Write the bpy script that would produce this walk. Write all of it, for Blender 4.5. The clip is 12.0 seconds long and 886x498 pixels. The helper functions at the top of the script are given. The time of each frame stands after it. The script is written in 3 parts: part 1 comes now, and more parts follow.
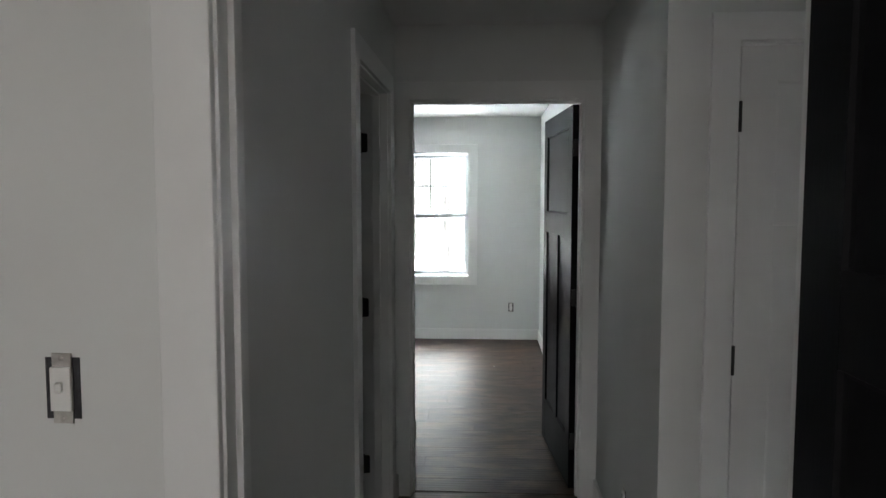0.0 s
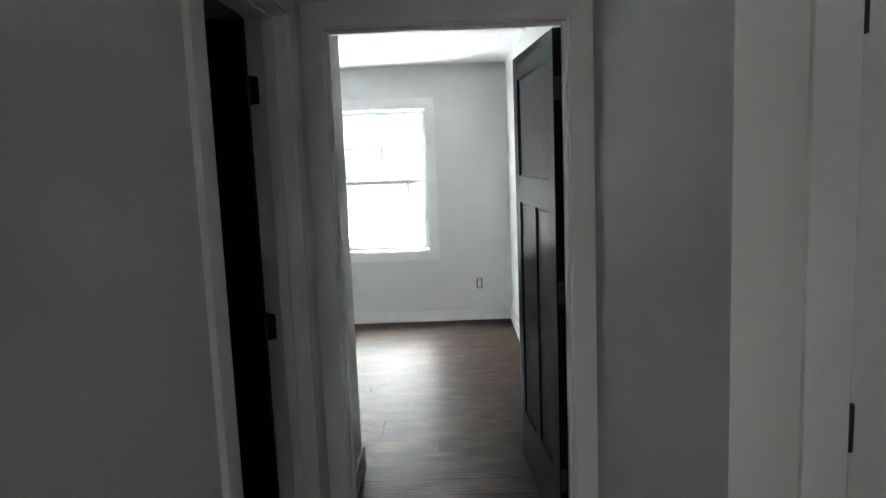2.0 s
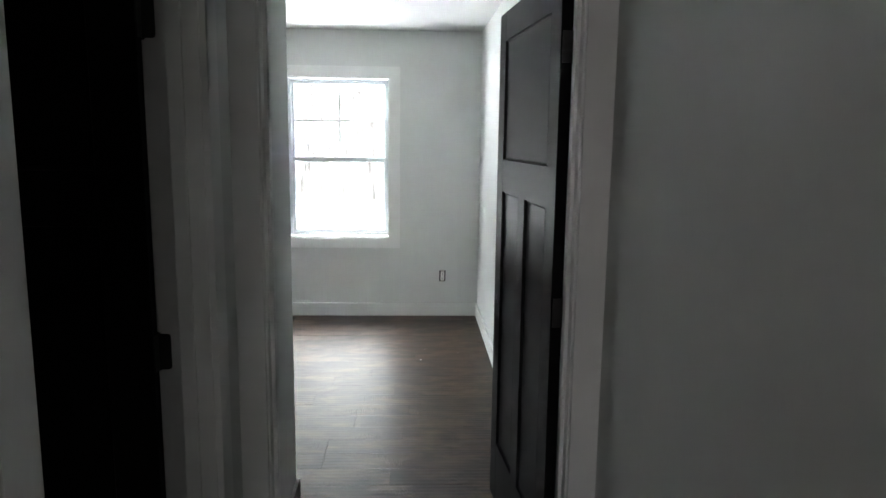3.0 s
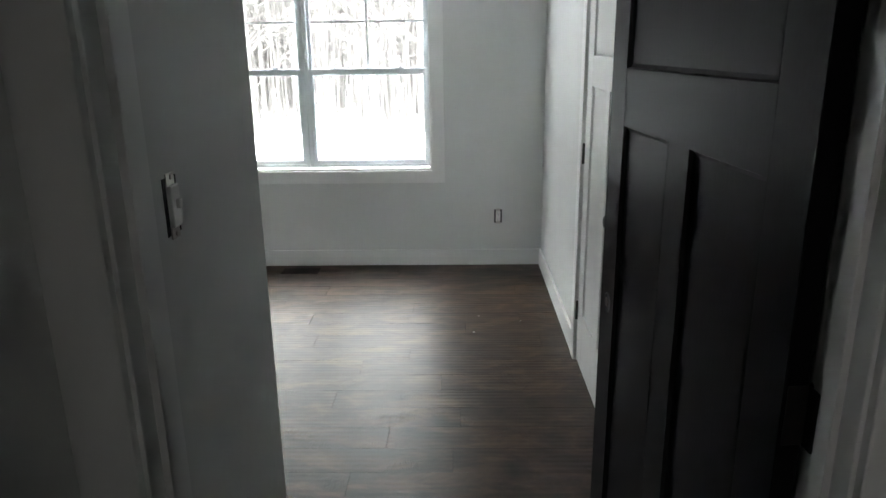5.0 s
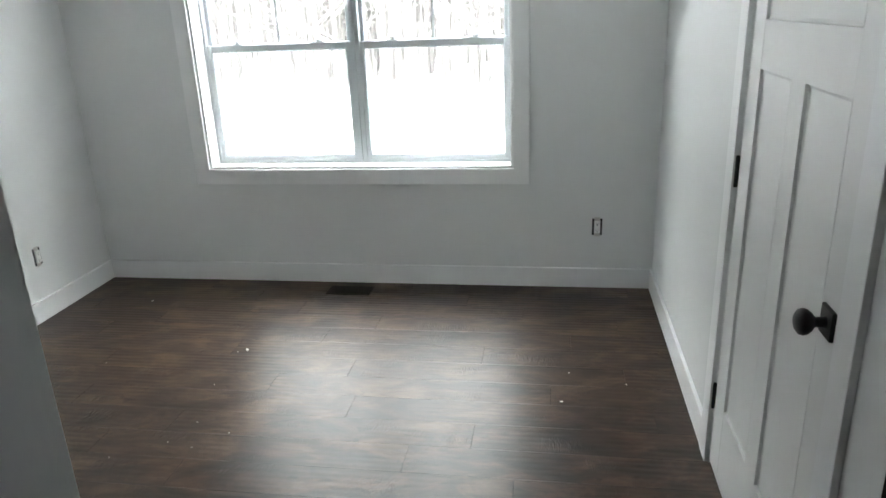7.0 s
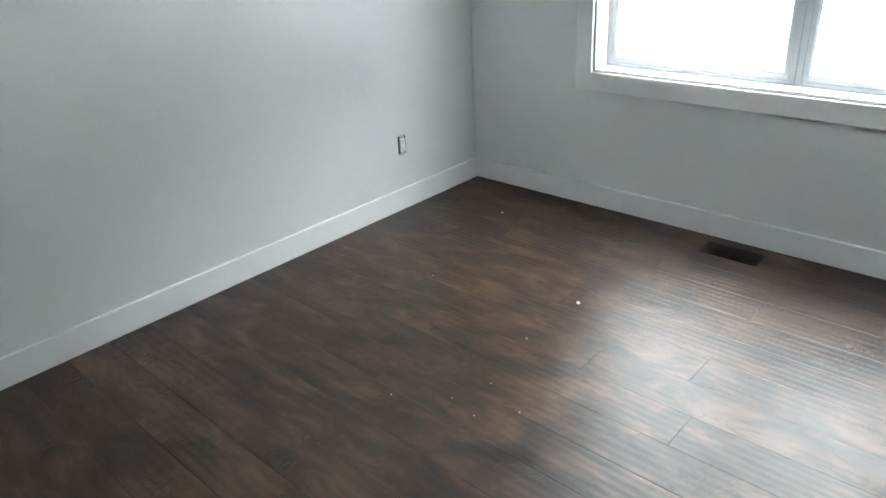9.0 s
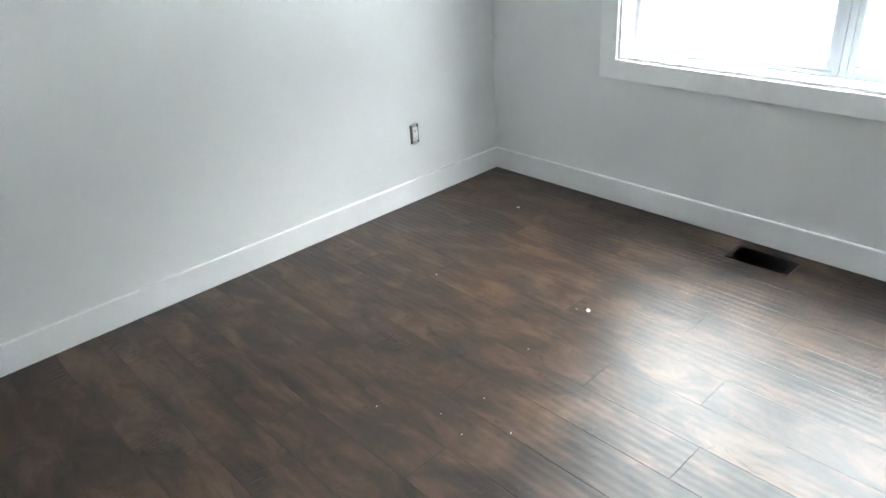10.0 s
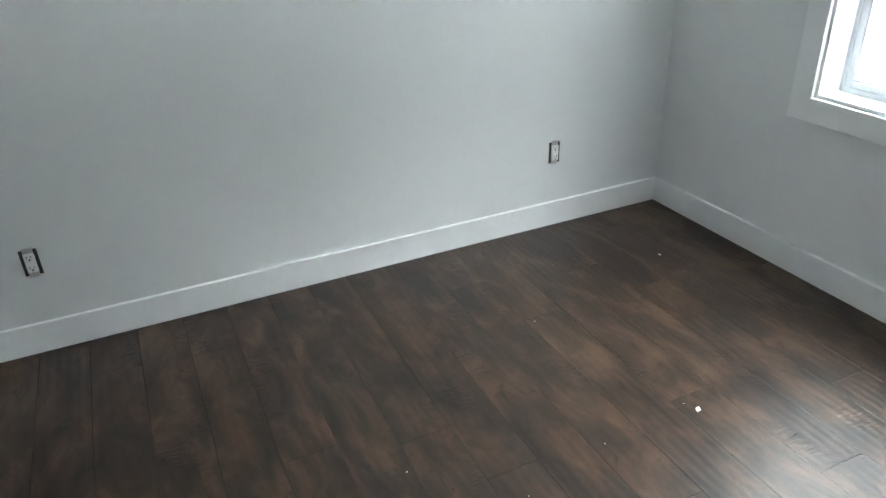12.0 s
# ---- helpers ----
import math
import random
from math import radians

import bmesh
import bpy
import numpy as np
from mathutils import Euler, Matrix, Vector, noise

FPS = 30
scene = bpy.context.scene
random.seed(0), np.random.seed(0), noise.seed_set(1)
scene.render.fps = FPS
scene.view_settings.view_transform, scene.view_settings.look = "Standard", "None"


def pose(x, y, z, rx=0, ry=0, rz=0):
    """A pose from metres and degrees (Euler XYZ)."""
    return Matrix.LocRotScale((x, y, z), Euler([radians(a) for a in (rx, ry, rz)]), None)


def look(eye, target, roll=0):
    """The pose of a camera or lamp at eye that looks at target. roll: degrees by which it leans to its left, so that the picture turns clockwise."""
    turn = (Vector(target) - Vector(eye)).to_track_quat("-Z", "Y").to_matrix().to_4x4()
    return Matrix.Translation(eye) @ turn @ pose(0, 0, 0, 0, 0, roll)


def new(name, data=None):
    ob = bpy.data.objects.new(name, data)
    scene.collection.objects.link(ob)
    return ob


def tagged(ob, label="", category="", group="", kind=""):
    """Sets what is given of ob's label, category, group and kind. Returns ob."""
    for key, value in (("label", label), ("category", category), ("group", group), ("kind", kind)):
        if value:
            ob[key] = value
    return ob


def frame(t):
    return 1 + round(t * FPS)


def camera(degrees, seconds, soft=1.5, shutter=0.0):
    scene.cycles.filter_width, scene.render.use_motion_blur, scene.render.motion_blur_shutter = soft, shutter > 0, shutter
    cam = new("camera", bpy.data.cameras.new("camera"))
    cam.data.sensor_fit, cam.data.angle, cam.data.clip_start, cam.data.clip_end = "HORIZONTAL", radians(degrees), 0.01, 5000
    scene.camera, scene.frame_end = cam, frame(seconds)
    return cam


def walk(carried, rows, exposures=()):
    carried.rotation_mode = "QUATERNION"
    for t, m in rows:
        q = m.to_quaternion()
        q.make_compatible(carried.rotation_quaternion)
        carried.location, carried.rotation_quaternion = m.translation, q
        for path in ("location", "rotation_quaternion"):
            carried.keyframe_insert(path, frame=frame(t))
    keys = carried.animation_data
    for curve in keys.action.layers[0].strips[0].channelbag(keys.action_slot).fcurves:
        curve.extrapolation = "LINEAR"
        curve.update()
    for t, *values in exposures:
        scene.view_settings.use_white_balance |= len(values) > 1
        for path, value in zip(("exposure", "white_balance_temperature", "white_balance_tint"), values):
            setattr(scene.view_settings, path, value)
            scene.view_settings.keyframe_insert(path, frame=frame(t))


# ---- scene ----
cam = camera(64.6, 12.0)
PATH = [
    (0, (-0.592, -1.694, 1.578), (-0.713, 0.297, 1.429), 0.0),
    (0.5, (-0.638, -1.434, 1.576), (-0.774, 0.546, 1.324), -1.0),
    (1, (-0.704, -1.217, 1.585), (-0.656, 0.77, 1.362), -3.3),
    (1.5, (-0.631, -0.964, 1.562), (-0.498, 1.015, 1.305), -1.6),
    (2, (-0.535, -0.693, 1.596), (-0.569, 1.289, 1.333), -2.3),
    (2.5, (-0.54, -0.385, 1.563), (-0.537, 1.595, 1.282), -0.3),
    (3, (-0.561, -0.053, 1.573), (-0.478, 1.92, 1.256), 0.7),
    (3.5, (-0.537, 0.253, 1.556), (-0.625, 2.224, 1.228), -0.7),
    (3.7, (-0.516, 0.362, 1.571), (-0.618, 2.323, 1.188), -1.0),
    (5.3, (-0.589, 1.287, 1.54), (-0.624, 3.205, 0.972), -1.0),
    (5.5, (-0.558, 1.375, 1.567), (-0.617, 3.291, 0.995), -2.0),
    (6, (-0.561, 1.661, 1.545), (-0.698, 3.567, 0.953), -1.3),
    (6.5, (-0.591, 1.935, 1.56), (-0.605, 3.826, 0.912), 0.0),
    (7, (-0.557, 2.207, 1.553), (-0.863, 4.071, 0.897), -2.3),
    (7.2, (-0.455, 2.321, 1.533), (-0.938, 4.146, 0.871), -2.6),
    (8.8, (-0.699, 2.918, 1.477), (-1.872, 4.297, 0.628), -5.4),
    (9, (-0.716, 2.987, 1.46), (-1.966, 4.278, 0.583), -3.5),
    (9.5, (-0.7, 3.112, 1.464), (-2.054, 4.287, 0.578), -3.1),
    (10, (-0.731, 3.233, 1.444), (-2.053, 4.418, 0.523), -3.9),
    (10.5, (-0.823, 3.356, 1.457), (-2.044, 4.654, 0.548), 0.6),
    (11, (-0.862, 3.519, 1.456), (-2.196, 4.671, 0.51), -1.3),
    (11.5, (-0.865, 3.661, 1.456), (-2.384, 4.571, 0.527), -1.1),
    (12, (-0.84, 3.748, 1.447), (-2.453, 4.467, 0.508), -2.2),
]
walk(cam, [(t, look(eye, target, roll)) for t, eye, target, roll in PATH],
     [(0.0, 5.3, 6450, 10), (0.6, 5.05, 6450, 10), (1.6, 5.65, 6450, 10), (2.2, 5.4, 6450, 10), (3.2, 5.2, 6450, 10), (5.5, 4.7, 6550, 10), (7.0, 4.9, 6500, 10), (9.0, 5.15, 6300, 10), (10.5, 5.7, 6250, 9), (11.5, 5.35, 6200, 9), (12.0, 5.1, 6200, 8)])

# ---------------- world, sun, large lights ----------------
world = bpy.data.worlds.new("overcast")
scene.world = world
world.use_nodes = True
wn = world.node_tree.nodes
sky = wn.new("ShaderNodeTexSky")
sky.sky_type, sky.sun_disc = "NISHITA", False
sky.sun_elevation, sky.sun_rotation = radians(50), radians(200)
sky.dust_density, sky.air_density = 2.0, 1.0
grey = wn.new("ShaderNodeHueSaturation")
grey.inputs["Saturation"].default_value = 0.15
veil = wn.new("ShaderNodeMix")
veil.data_type = "RGBA"
veil.inputs[0].default_value, veil.inputs[7].default_value = 0.75, (4.9, 5.05, 5.3, 1)
world.node_tree.links.new(sky.outputs[0], veil.inputs[6])
world.node_tree.links.new(veil.outputs[2], grey.inputs["Color"])
# cloud cover: brighter overhead than at the horizon
way, height, rise, cloud = wn.new("ShaderNodeTexCoord"), wn.new("ShaderNodeSeparateXYZ"), wn.new("ShaderNodeMapRange"), wn.new("ShaderNodeVectorMath")
rise.inputs["From Min"].default_value, rise.inputs["From Max"].default_value = 0.40, 0.60
rise.inputs["To Min"].default_value, rise.inputs["To Max"].default_value = 0.11, 1.55
cloud.operation = "SCALE"
for a, b in ((way.outputs["Generated"], height.inputs[0]), (height.outputs["Z"], rise.inputs["Value"]), (grey.outputs[0], cloud.inputs[0]),
             (rise.outputs[0], cloud.inputs["Scale"]), (cloud.outputs[0], wn["Background"].inputs["Color"])):
    world.node_tree.links.new(a, b)
wn["Background"].inputs["Strength"].default_value = 0.15

sun = new("sun", bpy.data.lights.new("sun", "SUN"))
sun.data.energy, sun.data.angle, sun.data.color = 0.5, radians(20), (1, 0.97, 0.93)
sun.matrix_world = look((0, 0, 20), (5.7, 15.7, 0))

# added warm fill lamp in an unseen opening behind where the walk begins
back_fill = new("back_room_fill", bpy.data.lights.new("back_room_fill", "AREA"))
back_fill.data.shape, back_fill.data.size, back_fill.data.size_y = "RECTANGLE", 2.2, 0.8
back_fill.data.energy, back_fill.data.color = 0.23, (1.0, 0.89, 0.78)
back_fill.matrix_world = look((-1.25, -4.55, 1.65), (-0.4, 0.5, 1.5))


# ---------------- materials ----------------
def material(name, colour, rough=0.5, metal=0.0, spec=0.5):
    m = bpy.data.materials.new(name)
    m.use_nodes = True
    b = m.node_tree.nodes["Principled BSDF"]
    b.inputs["Base Color"].default_value = (*colour, 1)
    b.inputs["Roughness"].default_value = rough
    b.inputs["Metallic"].default_value = metal
    b.inputs["Specular IOR Level"].default_value = spec
    return m


def link(m, a, b):
    m.node_tree.links.new(a, b)


def node(m, kind, **values):
    n = m.node_tree.nodes.new(kind)
    for key, value in values.items():
        n.inputs[key].default_value = value
    return n


def bsdf(m):
    return m.node_tree.nodes["Principled BSDF"]


def mottle(m, dark, light, scale, rough=None, bump=0.0, bump_scale=200.0, stretch=(1, 1, 1)):
    """Two-scale colour variation, gloss variation and fine relief."""
    tc = node(m, "ShaderNodeTexCoord")
    mp = node(m, "ShaderNodeMapping")
    mp.inputs["Scale"].default_value = stretch
    link(m, tc.outputs["Object"], mp.inputs["Vector"])
    n1 = node(m, "ShaderNodeTexNoise", Scale=scale, Detail=6.0, Roughness=0.6)
    link(m, mp.outputs[0], n1.inputs["Vector"])
    ramp = node(m, "ShaderNodeValToRGB")
    ramp.color_ramp.elements[0].position, ramp.color_ramp.elements[1].position = 0.3, 0.7
    ramp.color_ramp.elements[0].color = (*dark, 1)
    ramp.color_ramp.elements[1].color = (*light, 1)
    link(m, n1.outputs[0], ramp.inputs[0])
    link(m, ramp.outputs[0], bsdf(m).inputs["Base Color"])
    if rough:
        mr = node(m, "ShaderNodeMapRange")
        mr.inputs["To Min"].default_value, mr.inputs["To Max"].default_value = rough
        link(m, n1.outputs[0], mr.inputs["Value"])
        link(m, mr.outputs[0], bsdf(m).inputs["Roughness"])
    if bump:
        n2 = node(m, "ShaderNodeTexNoise", Scale=bump_scale, Detail=3.0)
        link(m, mp.outputs[0], n2.inputs["Vector"])
        bp = node(m, "ShaderNodeBump", Strength=bump, Distance=0.002)
        link(m, n2.outputs[0], bp.inputs["Height"])
        link(m, bp.outputs[0], bsdf(m).inputs["Normal"])
    return m


paint = mottle(material("wall_paint", (0.62, 0.63, 0.62), spec=0.25), (0.67, 0.68, 0.67), (0.705, 0.715, 0.705), 1.6, (0.8, 0.92), 0.04, 220)
ceiling_paint = mottle(material("ceiling_paint", (0.8, 0.8, 0.8)), (0.70, 0.70, 0.70), (0.74, 0.74, 0.735), 2.0, (0.7, 0.85), 0.25, 150)
trim_paint = mottle(material("trim_paint", (0.71, 0.715, 0.71), spec=0.35), (0.755, 0.76, 0.755), (0.795, 0.80, 0.795), 3.0, (0.45, 0.6))
white_door_paint = mottle(material("white_door_paint", (0.8, 0.8, 0.78), spec=0.3), (0.71, 0.71, 0.70), (0.76, 0.76, 0.75), 4.0, (0.48, 0.6), 0, 1, (1, 1, 0.25))
black_paint = mottle(material("black_door_paint", (0.010, 0.010, 0.011), spec=0.035), (0.008, 0.008, 0.009), (0.012, 0.012, 0.013), 5.0, (0.40, 0.50), 0.08, 140, (1, 1, 0.2))
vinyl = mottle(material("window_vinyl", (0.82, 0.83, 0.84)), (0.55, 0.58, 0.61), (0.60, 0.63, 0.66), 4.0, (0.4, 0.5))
iron = mottle(material("black_hardware", (0.015, 0.014, 0.014), 0.45), (0.010, 0.010, 0.010), (0.022, 0.02, 0.019), 30, (0.35, 0.5))
bronze = mottle(material("dark_register_metal", (0.03, 0.025, 0.022), 0.5, spec=0.3), (0.032, 0.027, 0.024), (0.055, 0.047, 0.042), 20, (0.45, 0.6))
steel = mottle(material("bright_steel", (0.55, 0.53, 0.5), 0.3, 1.0), (0.45, 0.43, 0.4), (0.6, 0.58, 0.55), 60, (0.25, 0.4))
plastic = mottle(material("white_device_plastic", (0.78, 0.78, 0.76)), (0.76, 0.76, 0.74), (0.8, 0.8, 0.78), 10, (0.3, 0.4))
dark_void = mottle(material("dark_box_inside", (0.03, 0.03, 0.035), 0.8), (0.02, 0.02, 0.024), (0.045, 0.045, 0.05), 40)
chip_white = mottle(material("plaster_chip", (0.8, 0.8, 0.78), 0.9), (0.72, 0.72, 0.7), (0.85, 0.85, 0.84), 300)
gap_dark = mottle(material("floor_underlay", (0.012, 0.009, 0.007), 0.9), (0.008, 0.006, 0.005), (0.016, 0.012, 0.010), 30)
snow = mottle(material("snow", (0.85, 0.87, 0.9), 0.8), (0.62, 0.635, 0.66), (0.70, 0.71, 0.73), 0.3)
bark = mottle(material("bark", (0.06, 0.055, 0.05), 0.9), (0.10, 0.095, 0.092), (0.22, 0.21, 0.203), 6, None, 0.0, 1, (1, 1, 0.2))

glass = bpy.data.materials.new("window_glass")
glass.use_nodes = True
glass.node_tree.nodes.remove(bsdf(glass))
clear, shine, edge, bend, gain, both = (node(glass, k) for k in ("ShaderNodeBsdfTransparent", "ShaderNodeBsdfGlossy", "ShaderNodeLayerWeight", "ShaderNodeMath", "ShaderNodeMath", "ShaderNodeMixShader"))
shine.inputs["Roughness"].default_value = 0.0
clear.inputs["Color"].default_value = (0.94, 0.96, 0.95, 1)
edge.inputs["Blend"].default_value = 0.5
bend.operation, gain.operation = "POWER", "MULTIPLY_ADD"
bend.inputs[1].default_value, gain.inputs[1].default_value, gain.inputs[2].default_value = 5.0, 0.9, 0.04
link(glass, edge.outputs["Facing"], bend.inputs[0])
link(glass, bend.outputs[0], gain.inputs[0])
link(glass, gain.outputs[0], both.inputs[0])
link(glass, clear.outputs[0], both.inputs[1])
link(glass, shine.outputs[0], both.inputs[2])
link(glass, both.outputs[0], glass.node_tree.nodes["Material Output"].inputs["Surface"])


def floor_wood():
    """Hand-scraped dark brown boards: blotches, streaks and shallow ripples along the board."""
    m = material("scraped_dark_wood", (0.06, 0.04, 0.03), 0.3)
    tc, info = node(m, "ShaderNodeTexCoord"), node(m, "ShaderNodeObjectInfo")
    shift = node(m, "ShaderNodeVectorMath")
    shift.operation = "MULTIPLY"
    comb = node(m, "ShaderNodeCombineXYZ")
    for k in range(3):
        link(m, info.outputs["Random"], comb.inputs[k])
    link(m, comb.outputs[0], shift.inputs[0])
    shift.inputs[1].default_value = (37, 61, 17)
    place = node(m, "ShaderNodeVectorMath")
    link(m, tc.outputs["Object"], place.inputs[0])
    link(m, shift.outputs[0], place.inputs[1])

    def noise_at(scale, stretch, detail=5.0, rough=0.6, distort=0.0):
        mp = node(m, "ShaderNodeMapping")
        mp.inputs["Scale"].default_value = stretch
        link(m, place.outputs[0], mp.inputs["Vector"])
        n = node(m, "ShaderNodeTexNoise", Scale=scale, Detail=detail, Roughness=rough, Distortion=distort)
        link(m, mp.outputs[0], n.inputs["Vector"])
        return n

    def mixed(kind, fac, a, b):
        n = node(m, "ShaderNodeMix")
        n.data_type, n.blend_type = "RGBA", kind
        if isinstance(fac, float):
            n.inputs[0].default_value = fac
        else:
            link(m, fac, n.inputs[0])
        link(m, a, n.inputs[6])
        link(m, b, n.inputs[7])
        return n.outputs[2]

    near = node(m, "ShaderNodeVectorMath")
    near.operation = "MULTIPLY_ADD"
    link(m, comb.outputs[0], near.inputs[0])
    near.inputs[1].default_value = (0.35, 0.2, 0)
    link(m, node(m, "ShaderNodeNewGeometry").outputs["Position"], near.inputs[2])
    spread = node(m, "ShaderNodeMapping")
    spread.inputs["Scale"].default_value = (0.9, 1.9, 1)
    link(m, near.outputs[0], spread.inputs["Vector"])
    blotch = node(m, "ShaderNodeTexNoise", Scale=4.0, Detail=9.0, Roughness=0.62, Distortion=0.5)
    link(m, spread.outputs[0], blotch.inputs["Vector"])
    grain = noise_at(16, (0.35, 4, 1), 6.0, 0.65, 0.8)
    knots = noise_at(9, (0.7, 1.6, 1), 3.0, 0.5, 2.2)
    base = node(m, "ShaderNodeValToRGB")
    e = base.color_ramp.elements
    e[0].position, e[0].color = 0.36, (0.016, 0.011, 0.0084, 1)
    e[1].position, e[1].color = 0.67, (0.104, 0.0645, 0.041, 1)
    mid = e.new(0.5)
    mid.color = (0.041, 0.0265, 0.0186, 1)
    link(m, blotch.outputs[0], base.inputs[0])
    streak = node(m, "ShaderNodeValToRGB")
    s = streak.color_ramp.elements
    s[0].position, s[0].color = 0.33, (0.88, 0.87, 0.86, 1)
    s[1].position, s[1].color = 0.68, (1.08, 1.07, 1.06, 1)
    link(m, grain.outputs[0], streak.inputs[0])
    knot = node(m, "ShaderNodeValToRGB")
    q = knot.color_ramp.elements
    q[0].position, q[0].color = 0.62, (1, 1, 1, 1)
    q[1].position, q[1].color = 0.74, (0.45, 0.42, 0.4, 1)
    link(m, knots.outputs[0], knot.inputs[0])
    tone = node(m, "ShaderNodeMapRange")
    tone.inputs["To Min"].default_value, tone.inputs["To Max"].default_value = 0.92, 1.08
    link(m, info.outputs["Random"], tone.inputs["Value"])
    col = mixed("MULTIPLY", 1.0, base.outputs[0], streak.outputs[0])
    col = mixed("MULTIPLY", 1.0, col, knot.outputs[0])
    col = mixed("MULTIPLY", 1.0, col, tone.outputs[0])
    link(m, col, bsdf(m).inputs["Base Color"])

    bsdf(m).inputs["Specular IOR Level"].default_value = 0.5
    # the scraping runs along the boards, so shine spreads across them
    bsdf(m).inputs["Anisotropic"].default_value = 0.65
    across = node(m, "ShaderNodeCombineXYZ", Y=1.0)
    link(m, across.outputs[0], bsdf(m).inputs["Tangent"])
    gloss = node(m, "ShaderNodeMapRange")
    gloss.inputs["To Min"].default_value, gloss.inputs["To Max"].default_value = 0.36, 0.44
    link(m, grain.outputs[0], gloss.inputs["Value"])
    link(m, gloss.outputs[0], bsdf(m).inputs["Roughness"])

    along = node(m, "ShaderNodeMapping")
    along.inputs["Scale"].default_value = (0.14, 1, 1)
    link(m, place.outputs[0], along.inputs["Vector"])
    ripple = node(m, "ShaderNodeTexWave", Scale=10.2, Distortion=1.6, Detail=2.0)
    ripple.bands_direction = "Y"
    ripple.inputs["Detail Scale"].default_value = 0.6
    link(m, along.outputs[0], ripple.inputs["Vector"])
    patch = node(m, "ShaderNodeMapRange")
    patch.inputs["From Min"].default_value, patch.inputs["From Max"].default_value = 0.3, 0.7
    patch.inputs["To Min"].default_value = 0.1
    link(m, noise_at(2.6, (0.7, 1.2, 1), 2.0).outputs[0], patch.inputs["Value"])
    amp = node(m, "ShaderNodeMath")
    amp.operation = "MULTIPLY"
    link(m, ripple.outputs["Fac"], amp.inputs[0])
    link(m, patch.outputs[0], amp.inputs[1])
    b1 = node(m, "ShaderNodeBump", Strength=0.22, Distance=0.004)
    link(m, amp.outputs[0], b1.inputs["Height"])
    b2 = node(m, "ShaderNodeBump", Strength=0.16, Distance=0.004)
    link(m, knots.outputs[0], b2.inputs["Height"])
    link(m, b1.outputs[0], b2.inputs["Normal"])
    # clusters of short chatter marks left by the scraper
    chatter = noise_at(34, (1.9, 0.6, 1), 1.0, 0.5, 1.2)
    where = node(m, "ShaderNodeMapRange")
    where.inputs["From Min"].default_value, where.inputs["From Max"].default_value = 0.60, 0.70
    link(m, noise_at(4.2, (0.9, 1.5, 1), 1.0, 0.4).outputs[0], where.inputs["Value"])
    marks = node(m, "ShaderNodeMath")
    marks.operation = "MULTIPLY"
    link(m, chatter.outputs[0], marks.inputs[0])
    link(m, where.outputs[0], marks.inputs[1])
    b4 = node(m, "ShaderNodeBump", Strength=0.7, Distance=0.004)
    link(m, marks.outputs[0], b4.inputs["Height"])
    link(m, b2.outputs[0], b4.inputs["Normal"])
    b2 = b4
    b3 = node(m, "ShaderNodeBump", Strength=0.12, Distance=0.0015)
    link(m, grain.outputs[0], b3.inputs["Height"])
    link(m, b2.outputs[0], b3.inputs["Normal"])
    link(m, b3.outputs[0], bsdf(m).inputs["Normal"])
    return m


wood = floor_wood()


# ---------------- building helpers ----------------
def box(bm, x0, x1, y0, y1, z0, z1, bevel=0.0, segments=1):
    made = bmesh.ops.create_cube(bm, size=1.0)["verts"]
    for v in made:
        v.co = ((x0 + x1) / 2 + v.co.x * (x1 - x0), (y0 + y1) / 2 + v.co.y * (y1 - y0), (z0 + z1) / 2 + v.co.z * (z1 - z0))
    if bevel:
        edges = list({e for v in made for e in v.link_edges})
        bmesh.ops.bevel(bm, geom=edges, offset=bevel, segments=segments, affect="EDGES", profile=0.5)


def lathe(bm, profile, steps=24, m=None):
    """A turned shape round the y axis from (radius, y) pairs."""
    m = m or Matrix.Identity(4)
    rings = []
    for r, y in profile:
        rings.append([bm.verts.new(m @ Vector((r * math.cos(2 * math.pi * k / steps), y, r * math.sin(2 * math.pi * k / steps)))) for k in range(steps)])
    for a, b in zip(rings, rings[1:]):
        for k in range(steps):
            bm.faces.new((a[k], a[(k + 1) % steps], b[(k + 1) % steps], b[k]))
    bm.faces.new(rings[0][::-1])
    bm.faces.new(rings[-1])


def mesh_of(name, bm, mat, smooth=False):
    bmesh.ops.recalc_face_normals(bm, faces=bm.faces)
    me = bpy.data.meshes.new(name)
    bm.to_mesh(me)
    bm.free()
    me.materials.append(mat)
    if smooth:
        me.shade_smooth()
    return me


def part(name, bm, mat, parent, label="", smooth=False):
    ob = new(name, mesh_of(name, bm, mat, smooth))
    ob.parent = parent
    return tagged(ob, label)


def thing(name, label, category, group="", kind="", m=None):
    ob = new(name)
    ob.empty_display_size = 0.1
    if m is not None:
        ob.matrix_basis = m
    return tagged(ob, label, category, group, kind)


def solid(name, bm, mat, label, category, kind="structure", smooth=False):
    return tagged(new(name, mesh_of(name, bm, mat, smooth)), label, category, "", kind)


def wall(name, axis, face, back, u0, u1, openings, label, z1=2.44, mat=None):
    """A wall between face and back on one axis, from u0 to u1 on the other, with openings (u0, u1, z0, z1) cut through it."""
    bm = bmesh.new()
    a, b = sorted((face, back))

    def piece(p, q, lo, hi):
        if q - p > 1e-5 and hi - lo > 1e-5:
            if axis == "y":
                box(bm, p, q, a, b, lo, hi)
            else:
                box(bm, a, b, p, q, lo, hi)

    at = u0
    for o in sorted(openings):
        piece(at, o[0], 0, z1)
        piece(o[0], o[1], 0, o[2])
        piece(o[0], o[1], o[3], z1)
        at = o[1]
    piece(at, u1, 0, z1)
    return solid(name, bm, mat or paint, label, "wall")


